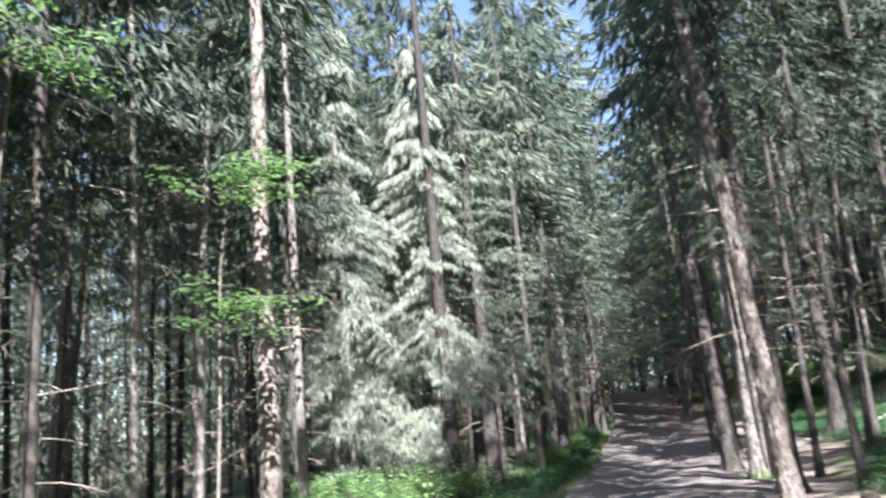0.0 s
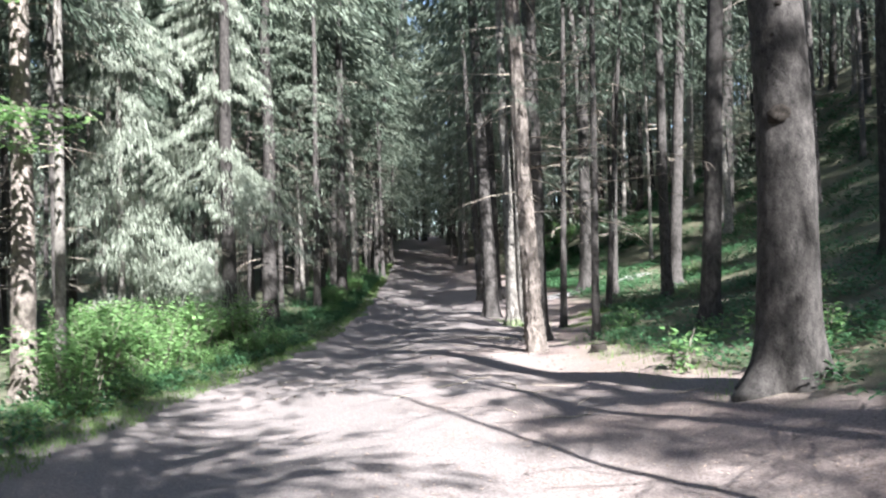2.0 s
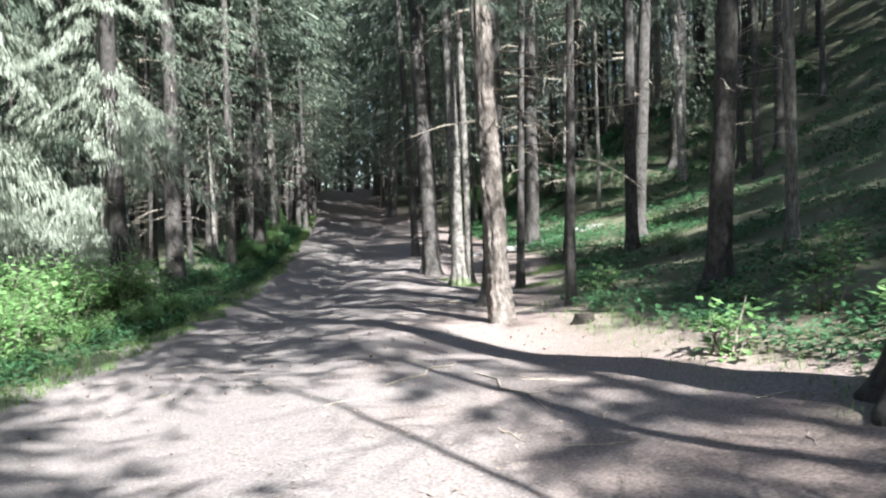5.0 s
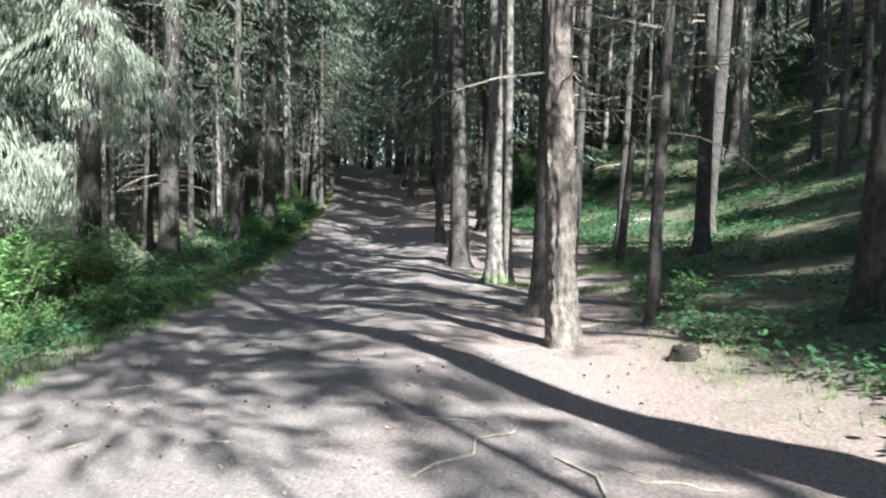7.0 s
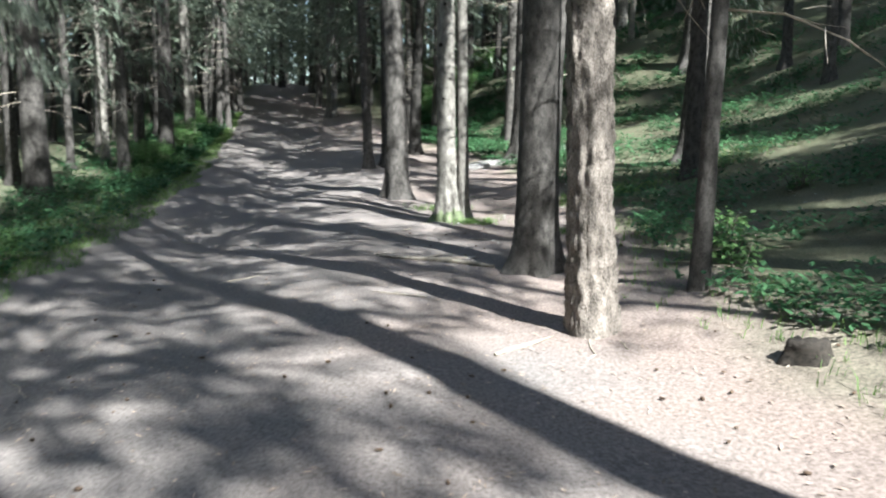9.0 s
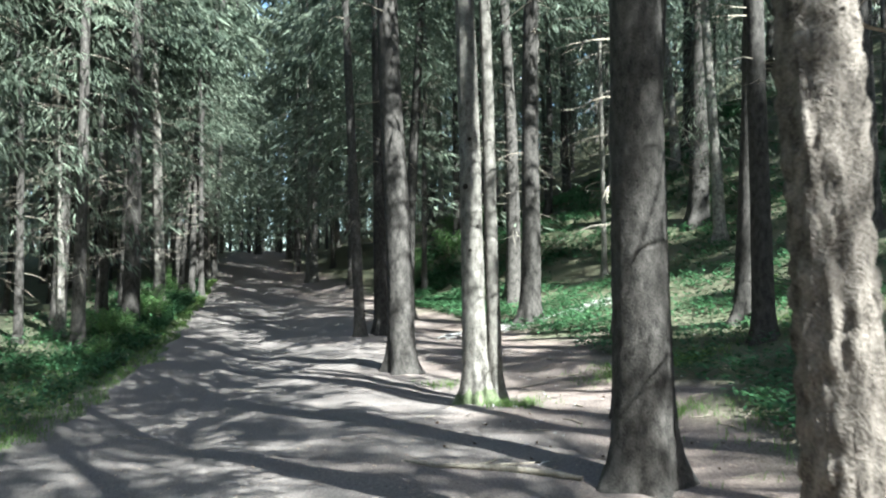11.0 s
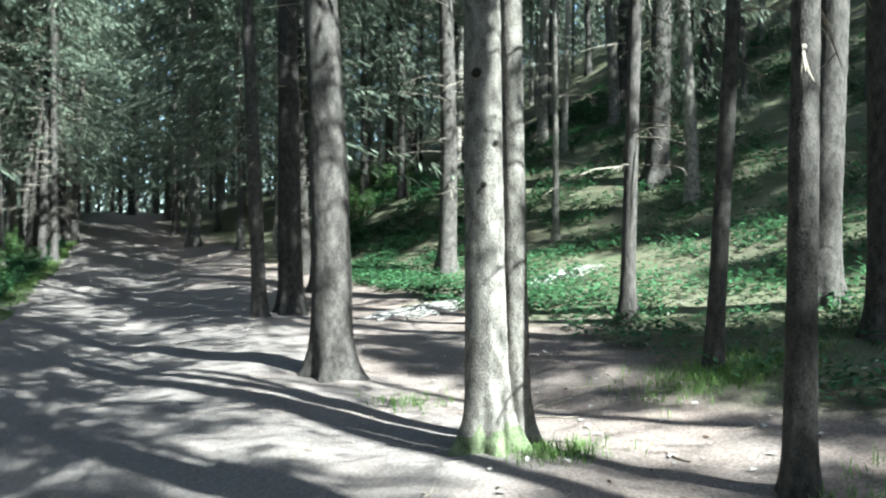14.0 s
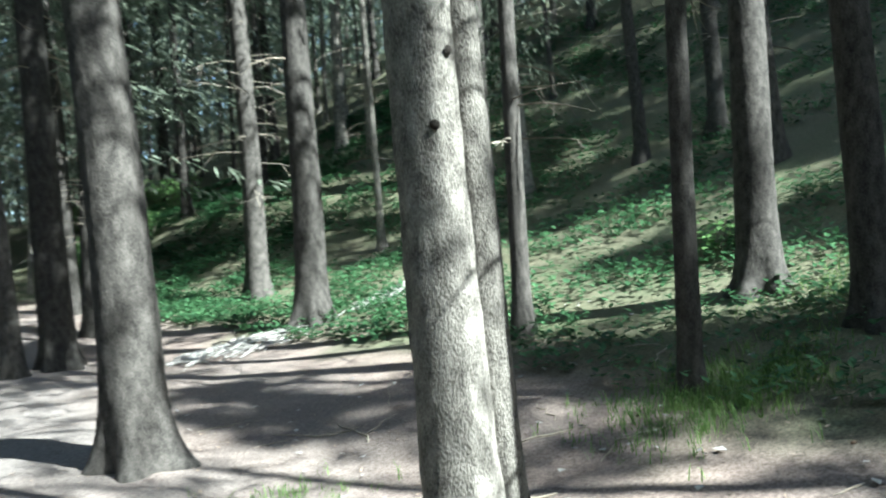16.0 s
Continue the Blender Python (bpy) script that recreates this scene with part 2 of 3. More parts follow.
def crown_mesh(seed, z0, z1, reach, branches, sprays, length=0.27, width=0.036, mat=NEEDLES, droop=0.5, thin_low=True, hang=0.0, gaps=0.0):
    """A spruce crown: drooping branches hung with many small needle sprays, with gaps between."""
    rnd = random.Random(seed)
    verts, faces = [], []
    for _ in range(branches):
        f = rnd.random()
        z = z0 + (z1 - z0) * f
        out = reach * (1 - f) ** 0.75 * rnd.uniform(0.55, 1.1) + 0.25
        a = rnd.uniform(0, 6.283)
        way = Vector((math.cos(a), math.sin(a), 0))
        if gaps:
            hole = noise.noise((way.x * 1.3, way.y * 1.3, z * 0.55 + seed))
            if hole < gaps - 0.35:
                continue
            out *= 1 + 0.9 * hole
        sag = droop * out * rnd.uniform(0.6, 1.2)
        here = max(6, int(sprays * (0.5 + out / reach)))
        if thin_low and f < 0.25:
            here = int(here * 0.6)
        for _ in range(here):
            s = rnd.random() ** 0.7
            p = way * (out * s) + Vector((0, 0, z - sag * s * s + 0.25 * sag * s ** 4))
            w = 0.28 * out * (1 - 0.6 * s) * rnd.uniform(-1, 1)
            p += Vector((-way.y, way.x, 0)) * w + Vector((0, 0, rnd.uniform(-0.08, 0.04)))
            d = way * rnd.uniform(0.1, 0.9) + Vector((-way.y, way.x, 0)) * (rnd.uniform(-0.5, 0.5) + 1.2 * w / (out + 0.1)) + Vector((0, 0, -rnd.uniform(0.3, 1.2) - hang))
            q = 1.0 if p.z < 10.5 else 2.2
            if q > 1 and rnd.random() < 0.4:
                continue
            spray(verts, faces, p, d.normalized(), q * length * rnd.uniform(0.6, 1.25), q * width * rnd.uniform(0.7, 1.3), rnd)
    return mesh_of("crown", verts, faces, mat)


def dead_mesh(seed, z0, z1, count, reach, r, thick=0.012, mat=TWIG_WOOD, sub=3):
    """Bare dead branches round a trunk, drooping and forked."""
    rnd = random.Random(seed)
    verts, faces = [], []
    for _ in range(count):
        z = rnd.uniform(z0, z1)
        a = rnd.uniform(0, 6.283)
        out = reach * rnd.uniform(0.3, 1.0)
        way = Vector((math.cos(a), math.sin(a), 0))
        side = Vector((-way.y, way.x, 0))
        sag, curl = rnd.uniform(-0.1, 0.55) * out, rnd.uniform(-0.25, 0.25) * out
        pts = [way * (r * 0.7 + out * s) + side * curl * s * s + Vector((0, 0, z - sag * s * s)) for s in (0, 0.35, 0.7, 1)]
        tube(verts, faces, pts, [thick, thick * 0.8, thick * 0.55, thick * 0.25], 3)
        for _ in range(sub):
            s = rnd.uniform(0.3, 0.95)
            p = way * (r * 0.7 + out * s) + side * curl * s * s + Vector((0, 0, z - sag * s * s))
            d = (way * 0.5 + side * rnd.uniform(-1, 1) + Vector((0, 0, -rnd.uniform(0.1, 1.0)))).normalized() * out * rnd.uniform(0.2, 0.45)
            tube(verts, faces, [p, p + d * 0.5 + Vector((0, 0, -0.02)), p + d], [thick * 0.5, thick * 0.35, thick * 0.15], 3)
    return mesh_of("dead_branches", verts, faces, mat)


CROWNS = [crown_mesh(40 + k, 7.0, 21.5, 2.7, 95, 56) for k in range(4)]
LOW_CROWNS = [crown_mesh(60 + k, 3.0, 20.5, 3.0, 115, 58, mat=LIGHTENED_NEEDLES) for k in range(3)]
HIGH_CROWNS = [crown_mesh(80 + k, 12.5, 23.5, 2.7, 95, 56) for k in range(2)]
SPARSE_CROWNS = [crown_mesh(90 + k, 11.5, 21.5, 1.9, 36, 36) for k in range(3)]
DEAD = [dead_mesh(20 + k, 1.6, 9.0, 46, 1.3, 0.12, sub=2) for k in range(4)]
THIN = [trunk_mesh(300 + k, 0.15, 20, 9, 0.35, bend=0.3) for k in range(4)]
THIN_PALE = [trunk_mesh(320 + k, 0.14, 20, 9, 0.35, bend=0.3, mat=PALE_BARK) for k in range(2)]

TAKEN = []


def tree_empty(x, y, lean=(0, 0), turn=0.0, size=1.0, name="spruce_tree"):
    e = new(name)
    e.matrix_world = pose(x, y, gz(x, y), lean[0], lean[1], turn) @ Matrix.Scale(size, 4)
    TAKEN.append((x, y))
    return e


# ---------------------------------------------------------------- the trees beside the path
def near_tree(seed, x, y, r, lean=(0, 0), height=22, mat=SPRUCE_BARK, sides=40, step=0.06, flare=0.9, rough=0.03, plates=False, crown=0,
              dead=0, dead_z=(2.6, 9), full=1.0, label="", name="spruce_tree", category="spruce tree", lobes=5, dead_thick=0.012, dead_reach=1.2):
    e = tagged(tree_empty(x, y, lean, 0, 1, name), label, category, "trees beside the path")
    part("trunk", trunk_mesh(seed, r, height, sides, step, flare, rough, plates, mat, lobes=lobes), e)
    if crown is not None:
        part("crown", (CROWNS + LOW_CROWNS + SPARSE_CROWNS + HIGH_CROWNS)[crown], e).scale = (full, full, 1)
    if dead:
        part("dead_brushwood", dead_mesh(seed + 7, dead_z[0], dead_z[1], dead, dead_reach, r, dead_thick, DEAD_WOOD), e, "bare pale broken branches")["kind"] = "stuff"
    return e


def add_knots(e, seed, r, places):
    rnd = random.Random(seed)
    for a, z, s in places:
        verts, faces = [], []
        way = Vector((math.cos(a), math.sin(a), 0))
        c = way * (r * 0.93) + Vector((0, 0, z))
        tube(verts, faces, [c, c + way * 0.25 * s, c + way * 0.4 * s - Vector((0, 0, 0.1 * s)), c + way * 0.45 * s], [s * 1.1, s * 0.95, s * 0.6, s * 0.25], 8)
        part("knot", mesh_of("knot", verts, faces, KNOT, True), e, "dark branch scar")


big = near_tree(1, 3.55, 2.35, 0.285, height=24, sides=56, step=0.05, flare=1.0, rough=0.022, crown=10, full=1.2, label="thick grey spruce with dark knots and flared roots")
add_knots(big, 3, 0.28, [(-1.85, 2.62, 0.11), (-1.75, 3.7, 0.03), (-1.5, 3.2, 0.02), (-2.2, 4.2, 0.03), (-1.3, 3.5, 0.02), (-1.6, 1.9, 0.02), (-2.0, 3.4, 0.018), (-1.45, 4.6, 0.03)])
pine = near_tree(2, 1.30, 9.15, 0.165, lean=(0, -2.5), height=21, mat=PINE_BARK, sides=64, step=0.035, flare=0.45, rough=0.11, plates=True, crown=1, full=1.2, dead=22, dead_z=(2.5, 7), dead_reach=1.7, dead_thick=0.014,
                 label="leaning tree with thick flaking reddish-brown bark", name="pine_tree", category="pine tree", lobes=3)
near_tree(3, 1.42, 11.75, 0.215, height=23, sides=48, flare=0.95, crown=2, full=1.4, dead=3, dead_z=(4, 9), label="grey spruce with smooth bark and spreading root foot")
twin = near_tree(4, 0.88, 15.95, 0.148, lean=(0, -1), height=22, mat=PALE_BARK, sides=48, step=0.045, flare=1.25, rough=0.035, crown=None, dead=0, label="twin-stemmed pale spruce with a mossy foot")
part("stem", trunk_mesh(44, 0.09, 20, 32, 0.06, 1.3, 0.03, False, PALE_BARK), twin).location = (0.275, 0.11, 0)
part("moss", trunk_mesh(4, 0.148, 22, 48, 0.045, 1.25, 0.035, False, MOSSY_BARK, top=0.42, puff=0.006), twin, "green moss on the root foot")
part("crown", CROWNS[3], twin).scale = (1.3, 1.3, 1)
part("low_foliage", crown_mesh(901, 2.6, 8.0, 1.1, 12, 170, 0.13, 0.013, NEEDLES, 0.8), pine, "sparse green needle branches")["kind"] = "stuff"
add_knots(twin, 5, 0.15, [(-2.2, 2.7, 0.035), (-1.7, 3.3, 0.025), (-1.2, 2.2, 0.02), (-1.9, 1.9, 0.02)])
near_tree(5, 0.22, 19.5, 0.225, lean=(0, -2), height=23, sides=44, flare=1.0, crown=1, full=1.35, dead=3, dead_z=(3.5, 9), label="dark spruce with a broad flared foot")
near_tree(6, 0.25, 25.7, 0.23, lean=(0, -1), sides=24, step=0.1, crown=2, dead=8, label="dark spruce standing close behind another")
near_tree(7, -0.35, 25.3, 0.13, lean=(0, -2.5), sides=20, step=0.1, flare=0.6, crown=3, dead=14, label="slim dark leaning spruce at the path")
half_dead = near_tree(8, 2.5, 10.05, 0.078, lean=(0, 1), height=17, sides=20, step=0.08, flare=0.6, crown=0, full=0.9, dead=26, dead_z=(2.3, 7), dead_reach=1.5, label="slim half-dead spruce with broken pale branches")
part("low_foliage", crown_mesh(902, 2.2, 8.0, 1.2, 12, 150, 0.13, 0.012, PALE_NEEDLES, 0.8), half_dead, "sparse pale needle tufts")["kind"] = "stuff"
near_tree(9, 2.14, 14.25, 0.085, lean=(0, 1.5), height=17, sides=24, step=0.06, flare=0.6, crown=7, full=0.8, dead=18, dead_z=(2.4, 7), label="slim pale spruce with short bare branches")
near_tree(10, 3.6, 17.2, 0.085, lean=(0, 4), height=17, sides=24, step=0.07, flare=0.6, crown=3, dead=8, label="slim spruce in a tuft of grass")
near_tree(11, 5.65, 18.1, 0.185, lean=(0, 3), sides=32, step=0.08, crown=0, dead=4, label="stout dark spruce at the foot of the slope")
near_tree(12, 3.65, 24.6, 0.24, lean=(0, 1), sides=28, step=0.1, crown=1, dead=5, label="dark straight spruce above the needle litter")
near_tree(13, 4.3, 8.5, 0.165, lean=(0, 3), sides=28, step=0.09, crown=None, dead=10, label="dark spruce among low green plants")
near_tree(14, 5.15, 16.7, 0.15, sides=24, step=0.1, crown=3, dead=10, label="dark spruce on the green slope")
near_tree(15, 10.2, 29.4, 0.31, lean=(0, 2), sides=24, step=0.12, crown=0, dead=8, label="thick dark spruce up the slope")
near_tree(16, -6.75, 15.15, 0.20, sides=28, step=0.1, crown=None, dead=12, dead_z=(1.2, 6), label="edge spruce hung with pale drooping foliage")
near_tree(17, -7.8, 22.2, 0.275, sides=28, step=0.1, crown=4, dead=16, dead_z=(1.5, 8), label="tall dark spruce at the path edge")
near_tree(18, -7.0, 6.5, 0.19, height=22, mat=PINE_BARK, sides=32, step=0.09, flare=0.4, rough=0.06, plates=True, crown=1, dead=14, dead_z=(2, 8), label="reddish flaking pine beside the bushes", name="pine_tree", category="pine tree")
near_tree(19, -6.6, 6.9, 0.09, height=19, mat=PALE_BARK, sides=18, step=0.12, crown=None, dead=10, label="slim pale stem close by a pine")

MID_RIGHT = ((1.1, 28.7, 0.18), (4.15, 19.9, 0.09), (9.6, 26.8, 0.19), (6.05, 10.0, 0.1), (8.1, 10.2, 0.13), (10.0, 20.9, 0.14), (0.76, 40.1, 0.08), (-1.3, 52.2, 0.14), (11.8, 65, 0.28),
             (14.2, 45.9, 0.22), (12.5, 36.1, 0.2), (18.5, 35.9, 0.14), (7.0, 37.4, 0.11), (14.6, 39.6, 0.3), (11.0, 24.7, 0.15), (11.75, 23.4, 0.16), (-2.15, 45.6, 0.2), (-2.5, 46.2, 0.12))
MID_LEFT = ((-10.1, 26.3, 0.18), (-10.1, 35.7, 0.18), (-8.6, 36.0, 0.19), (-8.0, 38.3, 0.15), (-8.35, 43.5, 0.18), (-7.55, 41.2, 0.2), (-7.05, 40.4, 0.15), (-7.8, 47.5, 0.25), (-12.1, 38.8, 0.11),
            (-11.4, 40.7, 0.16), (-9.2, 24.3, 0.17), (-9.0, 27.6, 0.12), (-8.4, 28.9, 0.13), (-10.4, 50.6, 0.2), (-7.35, 48.2, 0.15), (-6.7, 40.6, 0.12))


def wood_tree(rnd, x, y, r, low=0.0, pale=0.3, sparse=False, spread=1.0, high=False, size=1.0):
    """One tree of the wood, from shared meshes."""
    k = r / 0.15
    e = tree_empty(x, y, (rnd.gauss(0, 1.3), rnd.gauss(0, 1.3)), rnd.uniform(0, 360), size * rnd.uniform(0.9, 1.12))
    light = rnd.random() < pale
    t = part("trunk", rnd.choice(THIN_PALE if light else THIN), e)
    t.scale = (k, k, 1)
    c = part("crown", rnd.choice(HIGH_CROWNS if high else SPARSE_CROWNS if sparse else LOW_CROWNS if rnd.random() < low else CROWNS), e)
    c.scale = (spread, spread, 1)
    part("dead_brushwood", rnd.choice(DEAD), e)["kind"] = "stuff"
    tagged(e, "pale straight spruce with bare lower branches" if light else "dark straight spruce with bare lower branches", "spruce tree", "trees of the wood")
    return e


rnd = random.Random(11)
for x, y, r in MID_RIGHT:
    wood_tree(rnd, x, y, r, 0.5 if y > 40 else 0.1, 0.3, 9 < y < 22, 1.2 if y > 40 else 1.0)
for x, y, r in MID_LEFT:
    wood_tree(rnd, x, y, r, 0.4 if y > 34 else 0.1, 0.45, False, 1.15 if y > 34 else 1.0)


# unseen trees near the start, added only for the shade they throw
wood_tree(rnd, 7.6, -8.0, 0.18, spread=0.6)
wood_tree(rnd, 2.4, -9.6, 0.15, spread=1.2)
# also unseen: trunk kept thin so mainly its high crown shades the path
wood_tree(rnd, 4.0, -3.6, 0.05, high=True, spread=1.0)
wood_tree(rnd, 8.2, 0.2, 0.14, spread=0.8)
for x, y in ((-4.6, -9), (-4.5, -13.5), (3.7, -12.5)):
    wood_tree(rnd, x, y, 0.18, 0.5, spread=1.4)
# taller trees ahead, closing the sky gap over the path
for x, y, r in ((-8.0, 46.4, 0.22), (-9.0, 51.6, 0.22), (-9.3, 57.5, 0.22)):
    wood_tree(rnd, x, y, r, 1.0, spread=1.5, size=1.4)
for x, y, r in ((-7.0, 30.5, 0.2), (-7.6, 37, 0.2), (-9.2, 31, 0.19)):
    wood_tree(rnd, x, y, r, spread=1.2, size=1.22)
# two more unseen trees, added for shade left of the start
for x, y, r in ((-6.4, -6.0, 0.2), (-7.5, -1.5, 0.18)):
    wood_tree(rnd, x, y, r, spread=1.25)
# one more unseen thin tree, added so its high crown shades the path
wood_tree(rnd, 4.6, -1.9, 0.075, high=True, spread=1.15)
for x, y, r in ((1.2, 33.0, 0.16), (-0.4, 41.5, 0.14), (-8.6, 33.2, 0.18), (-8.0, 45.2, 0.16), (-3.4, 52.5, 0.14), (-2.6, 56.5, 0.16), (-9.0, 53.5, 0.17), (-7.4, 70, 0.2), (-9.9, 58, 0.2), (-4.6, 64, 0.2), (-10.5, 66, 0.2)):
    wood_tree(rnd, x, y, r, 1.0, 0.3, spread=1.8)


# edge spruces with foliage down to the ground; pale needles carry part of the sunlight
def young_spruce(seed, x, y, size, label, pale=True):
    e = tagged(tree_empty(x, y, (0, 0), seed * 40, size, "young_spruce"), label, "young spruce", "edge spruces")
    part("trunk", trunk_mesh(500 + seed, 0.10, 15.5, 12, 0.25, mat=PALE_BARK), e)
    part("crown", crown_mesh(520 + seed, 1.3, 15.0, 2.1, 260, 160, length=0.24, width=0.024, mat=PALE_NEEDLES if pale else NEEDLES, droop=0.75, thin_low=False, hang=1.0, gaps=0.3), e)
    return e


young_spruce(1, -7.3, 15.9, 0.95, "young spruce with drooping greyish branches, sunlight put into their pale colour")
young_spruce(2, -9.4, 14.4, 1.0, "young spruce with drooping greyish branches, sunlight put into their pale colour")
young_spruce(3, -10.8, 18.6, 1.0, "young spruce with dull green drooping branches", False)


# sunny spots on the ground: the wood leaves the way to the sun open over them
GLADES = ((-2.9, 3.7), (0.2, 2.4), (0.9, 1.2), (-0.3, 3.2), (2.7, 3.9), (3.4, 4.3), (1.7, 7.0), (1.9, 5.9), (0.9, 7.6), (0.3, 8.8), (1.7, 8.9),
          (-3.7, 14.3), (-6.2, 10.2), (-5.4, 7.6), (0.8, 17.2), (1.8, 15.8), (1.1, 15.2), (3.3, 31), (6.4, 25.5), (7.2, 23.8), (6.0, 21.5), (6.6, 18.4), (10.6, 27), (5, 37), (7.5, 35), (-2.4, 23), (-3, 30), (-7.5, 27), (-8, 34), (-8.2, 41))


def shades_glade(x, y, low, high, reach):
    """Whether a crown at x, y stands between the sun and a sunny spot."""
    z = gz(x, y)
    for gx, gy in GLADES:
        away = math.hypot(x - gx, y - gy)
        if away > 26:
            continue
        base = gz(gx, gy) - z
        inside = 0
        for k in range(14):
            h = low + (high - low) * k / 13
            d = (h - base) / math.tan(SUN_EL)
            px, py = gx + d * math.sin(SUN_AZ), gy + d * math.cos(SUN_AZ)
            if math.hypot(px - x, py - y) < 0.85 * reach * (1 - k / 14) ** 0.75 + 0.35:
                inside += 1
        if inside > 0:
            return True
    return False


def fill_wood():
    """The wood round about, kept off the path and the open slope: the near trees one by one, the far ones as one mass."""
    rnd = random.Random(5)
    spots = []
    for _ in range(16000):
        x, y = rnd.uniform(-60, 62), rnd.uniform(-42, 112)
        l, r = along(LEFT_EDGE, y), along(RIGHT_EDGE, y)
        # behind the start, unseen trees close the path to add shade
        if y < -15 or y > 73:
            l, r = -0.5, -0.5
        left = x < l
        if not left and x < r + (0.8 if y > 26 else 3.0):
            continue
        if left and x > l - (2.2 if y < 20 else 0.8):
            continue
        off = (l - x) if left else (x - r)
        gap = (1.85 if off < 11 else 2.4 if y < 14 else 2.9) if left else (2.1 if y < 10 else 2.6)
        # unseen wood behind the start, set close to shade the ground ahead
        if y < -4:
            gap = 2.6
        if not left and y < 24 and x < 9.5 and y > -2 and not (y < 5 and x > 6.3):
            continue
        if left and 6.5 < y < 17 and off < 5:
            gap = 2.4
        if abs(x) > 34 or y > 84:
            gap = 3.0
        if any((x - a) ** 2 + (y - b) ** 2 < gap * gap for a, b in TAKEN):
            continue
        if shades_glade(x, y, 7.0, 24.0, 2.9):
            continue
        TAKEN.append((x, y))
        spots.append((math.hypot(x + 1, (y - 14) * 0.55), x, y, left))
    spots.sort()
    for _, x, y, left in spots[:290]:
        TAKEN.remove((x, y))
        low = 0.75 if y > 50 else (0.12 if left else 0.12)
        # more pale trunks on the left: bark colour brightens that side like sunlight
        wood_tree(rnd, x, y, rnd.choice((0.07, 0.09, 0.1, 0.12, 0.15)) if left else rnd.choice((0.08, 0.11, 0.14, 0.17, 0.2)), low, 0.45 if left else 0.2, False, 1.35 if y > 45 else 1.0 if left else 1.2)
    tv, tf, cv, cf = [], [], [], []
    for _, x, y, left in spots[290:]:
        z, r, h = gz(x, y), rnd.uniform(0.08, 0.2), rnd.uniform(18, 23)
        tube(tv, tf, [(x, y, z - 0.3), (x + 0.1, y, z + 0.4 * h), (x, y + 0.1, z + h)], [r, r * 0.7, 0.03], 6)
        low = rnd.uniform(0.1, 0.9) if y > 80 or abs(x) > 32 or y < -26 else rnd.uniform(1.2, 3.0) if rnd.random() < 0.75 else 6.0
        for _ in range(430):
            f = rnd.random()
            a, o = rnd.uniform(0, 6.283), (2.7 * (1 - f) ** 0.7 + 0.2) * rnd.random() ** 0.5
            way = Vector((math.cos(a), math.sin(a), 0))
            p = Vector((x, y, z + low + (h - low) * f - 0.4 * o)) + way * o
            spray(cv, cf, p, (way * rnd.uniform(0, 0.8) + Vector((rnd.uniform(-0.4, 0.4), rnd.uniform(-0.4, 0.4), -0.7))).normalized(), rnd.uniform(0.5, 1.0), rnd.uniform(0.14, 0.26), rnd)
    far = tagged(new("far_woods"), "dense dark spruce wood in the distance", "woods", kind="stuff")
    part("far_trunks", mesh_of("far_trunks", tv, tf, SPRUCE_BARK), far)["kind"] = "stuff"
    part("far_crowns", mesh_of("far_crowns", cv, cf, LIGHTENED_NEEDLES), far)["kind"] = "stuff"


fill_wood()


# ---------------------------------------------------------------- undergrowth
def leaf(verts, faces, p, d, up, length, width):
    """A pointed leaf, folded along its rib."""
    side = d.cross(up)
    if side.length < 1e-3:
        return
    side = side.normalized() * width * 0.5
    k = len(verts)
    m = p + d * length * 0.45
    verts += [tuple(p), tuple(m + side + up * width * 0.12), tuple(p + d * length), tuple(m - side + up * width * 0.12)]
    faces += [(k, k + 1, k + 2), (k, k + 2, k + 3)]


def shrub_meshes(seed, height, spread, stems, leaves, size):
    rnd = random.Random(seed)
    sv, sf, lv, lf = [], [], [], []
    for _ in range(stems):
        a, o = rnd.uniform(0, 6.283), spread * rnd.random() ** 0.5
        h = height * rnd.uniform(0.55, 1.1)
        foot = Vector((math.cos(a) * o * 0.4, math.sin(a) * o * 0.4, -0.05))
        tip = Vector((math.cos(a) * o, math.sin(a) * o, h))
        mid = (foot + tip) / 2 + Vector((0, 0, 0.12 * h))
        tube(sv, sf, [foot, mid, tip], [0.008, 0.006, 0.002], 3)
        for _ in range(leaves):
            s = rnd.random() ** 0.6
            p = foot.lerp(mid, s * 2) if s < 0.5 else mid.lerp(tip, s * 2 - 1)
            b = rnd.uniform(0, 6.283)
            d = Vector((math.cos(b), math.sin(b), rnd.uniform(-0.5, 0.45))).normalized()
            q = p + d * rnd.uniform(0.02, 0.16)
            leaf(lv, lf, q, d, Vector((rnd.uniform(-0.4, 0.4), rnd.uniform(-0.4, 0.4), 1)).normalized(), size * rnd.uniform(0.6, 1.3), size * rnd.uniform(0.4, 0.75))
    return mesh_of("stems", sv, sf, TWIG_WOOD), mesh_of("leaves", lv, lf, LEAVES)


SHRUBS = [shrub_meshes(700 + k, 1.0, 0.75, 22, 42, 0.11) for k in range(3)]
PLANTS = [shrub_meshes(720 + k, 0.42, 0.3, 9, 16, 0.10) for k in range(3)]


def shrub(kind, x, y, size, turn, name, label, category, group):
    e = tagged(new(name), label, category, group)
    e.matrix_world = pose(x, y, gz(x, y), 0, 0, turn) @ Matrix.Scale(size, 4)
    part("foliage_stem", kind[0], e)["kind"] = "stuff"
    part("foliage", kind[1], e)["kind"] = "stuff"


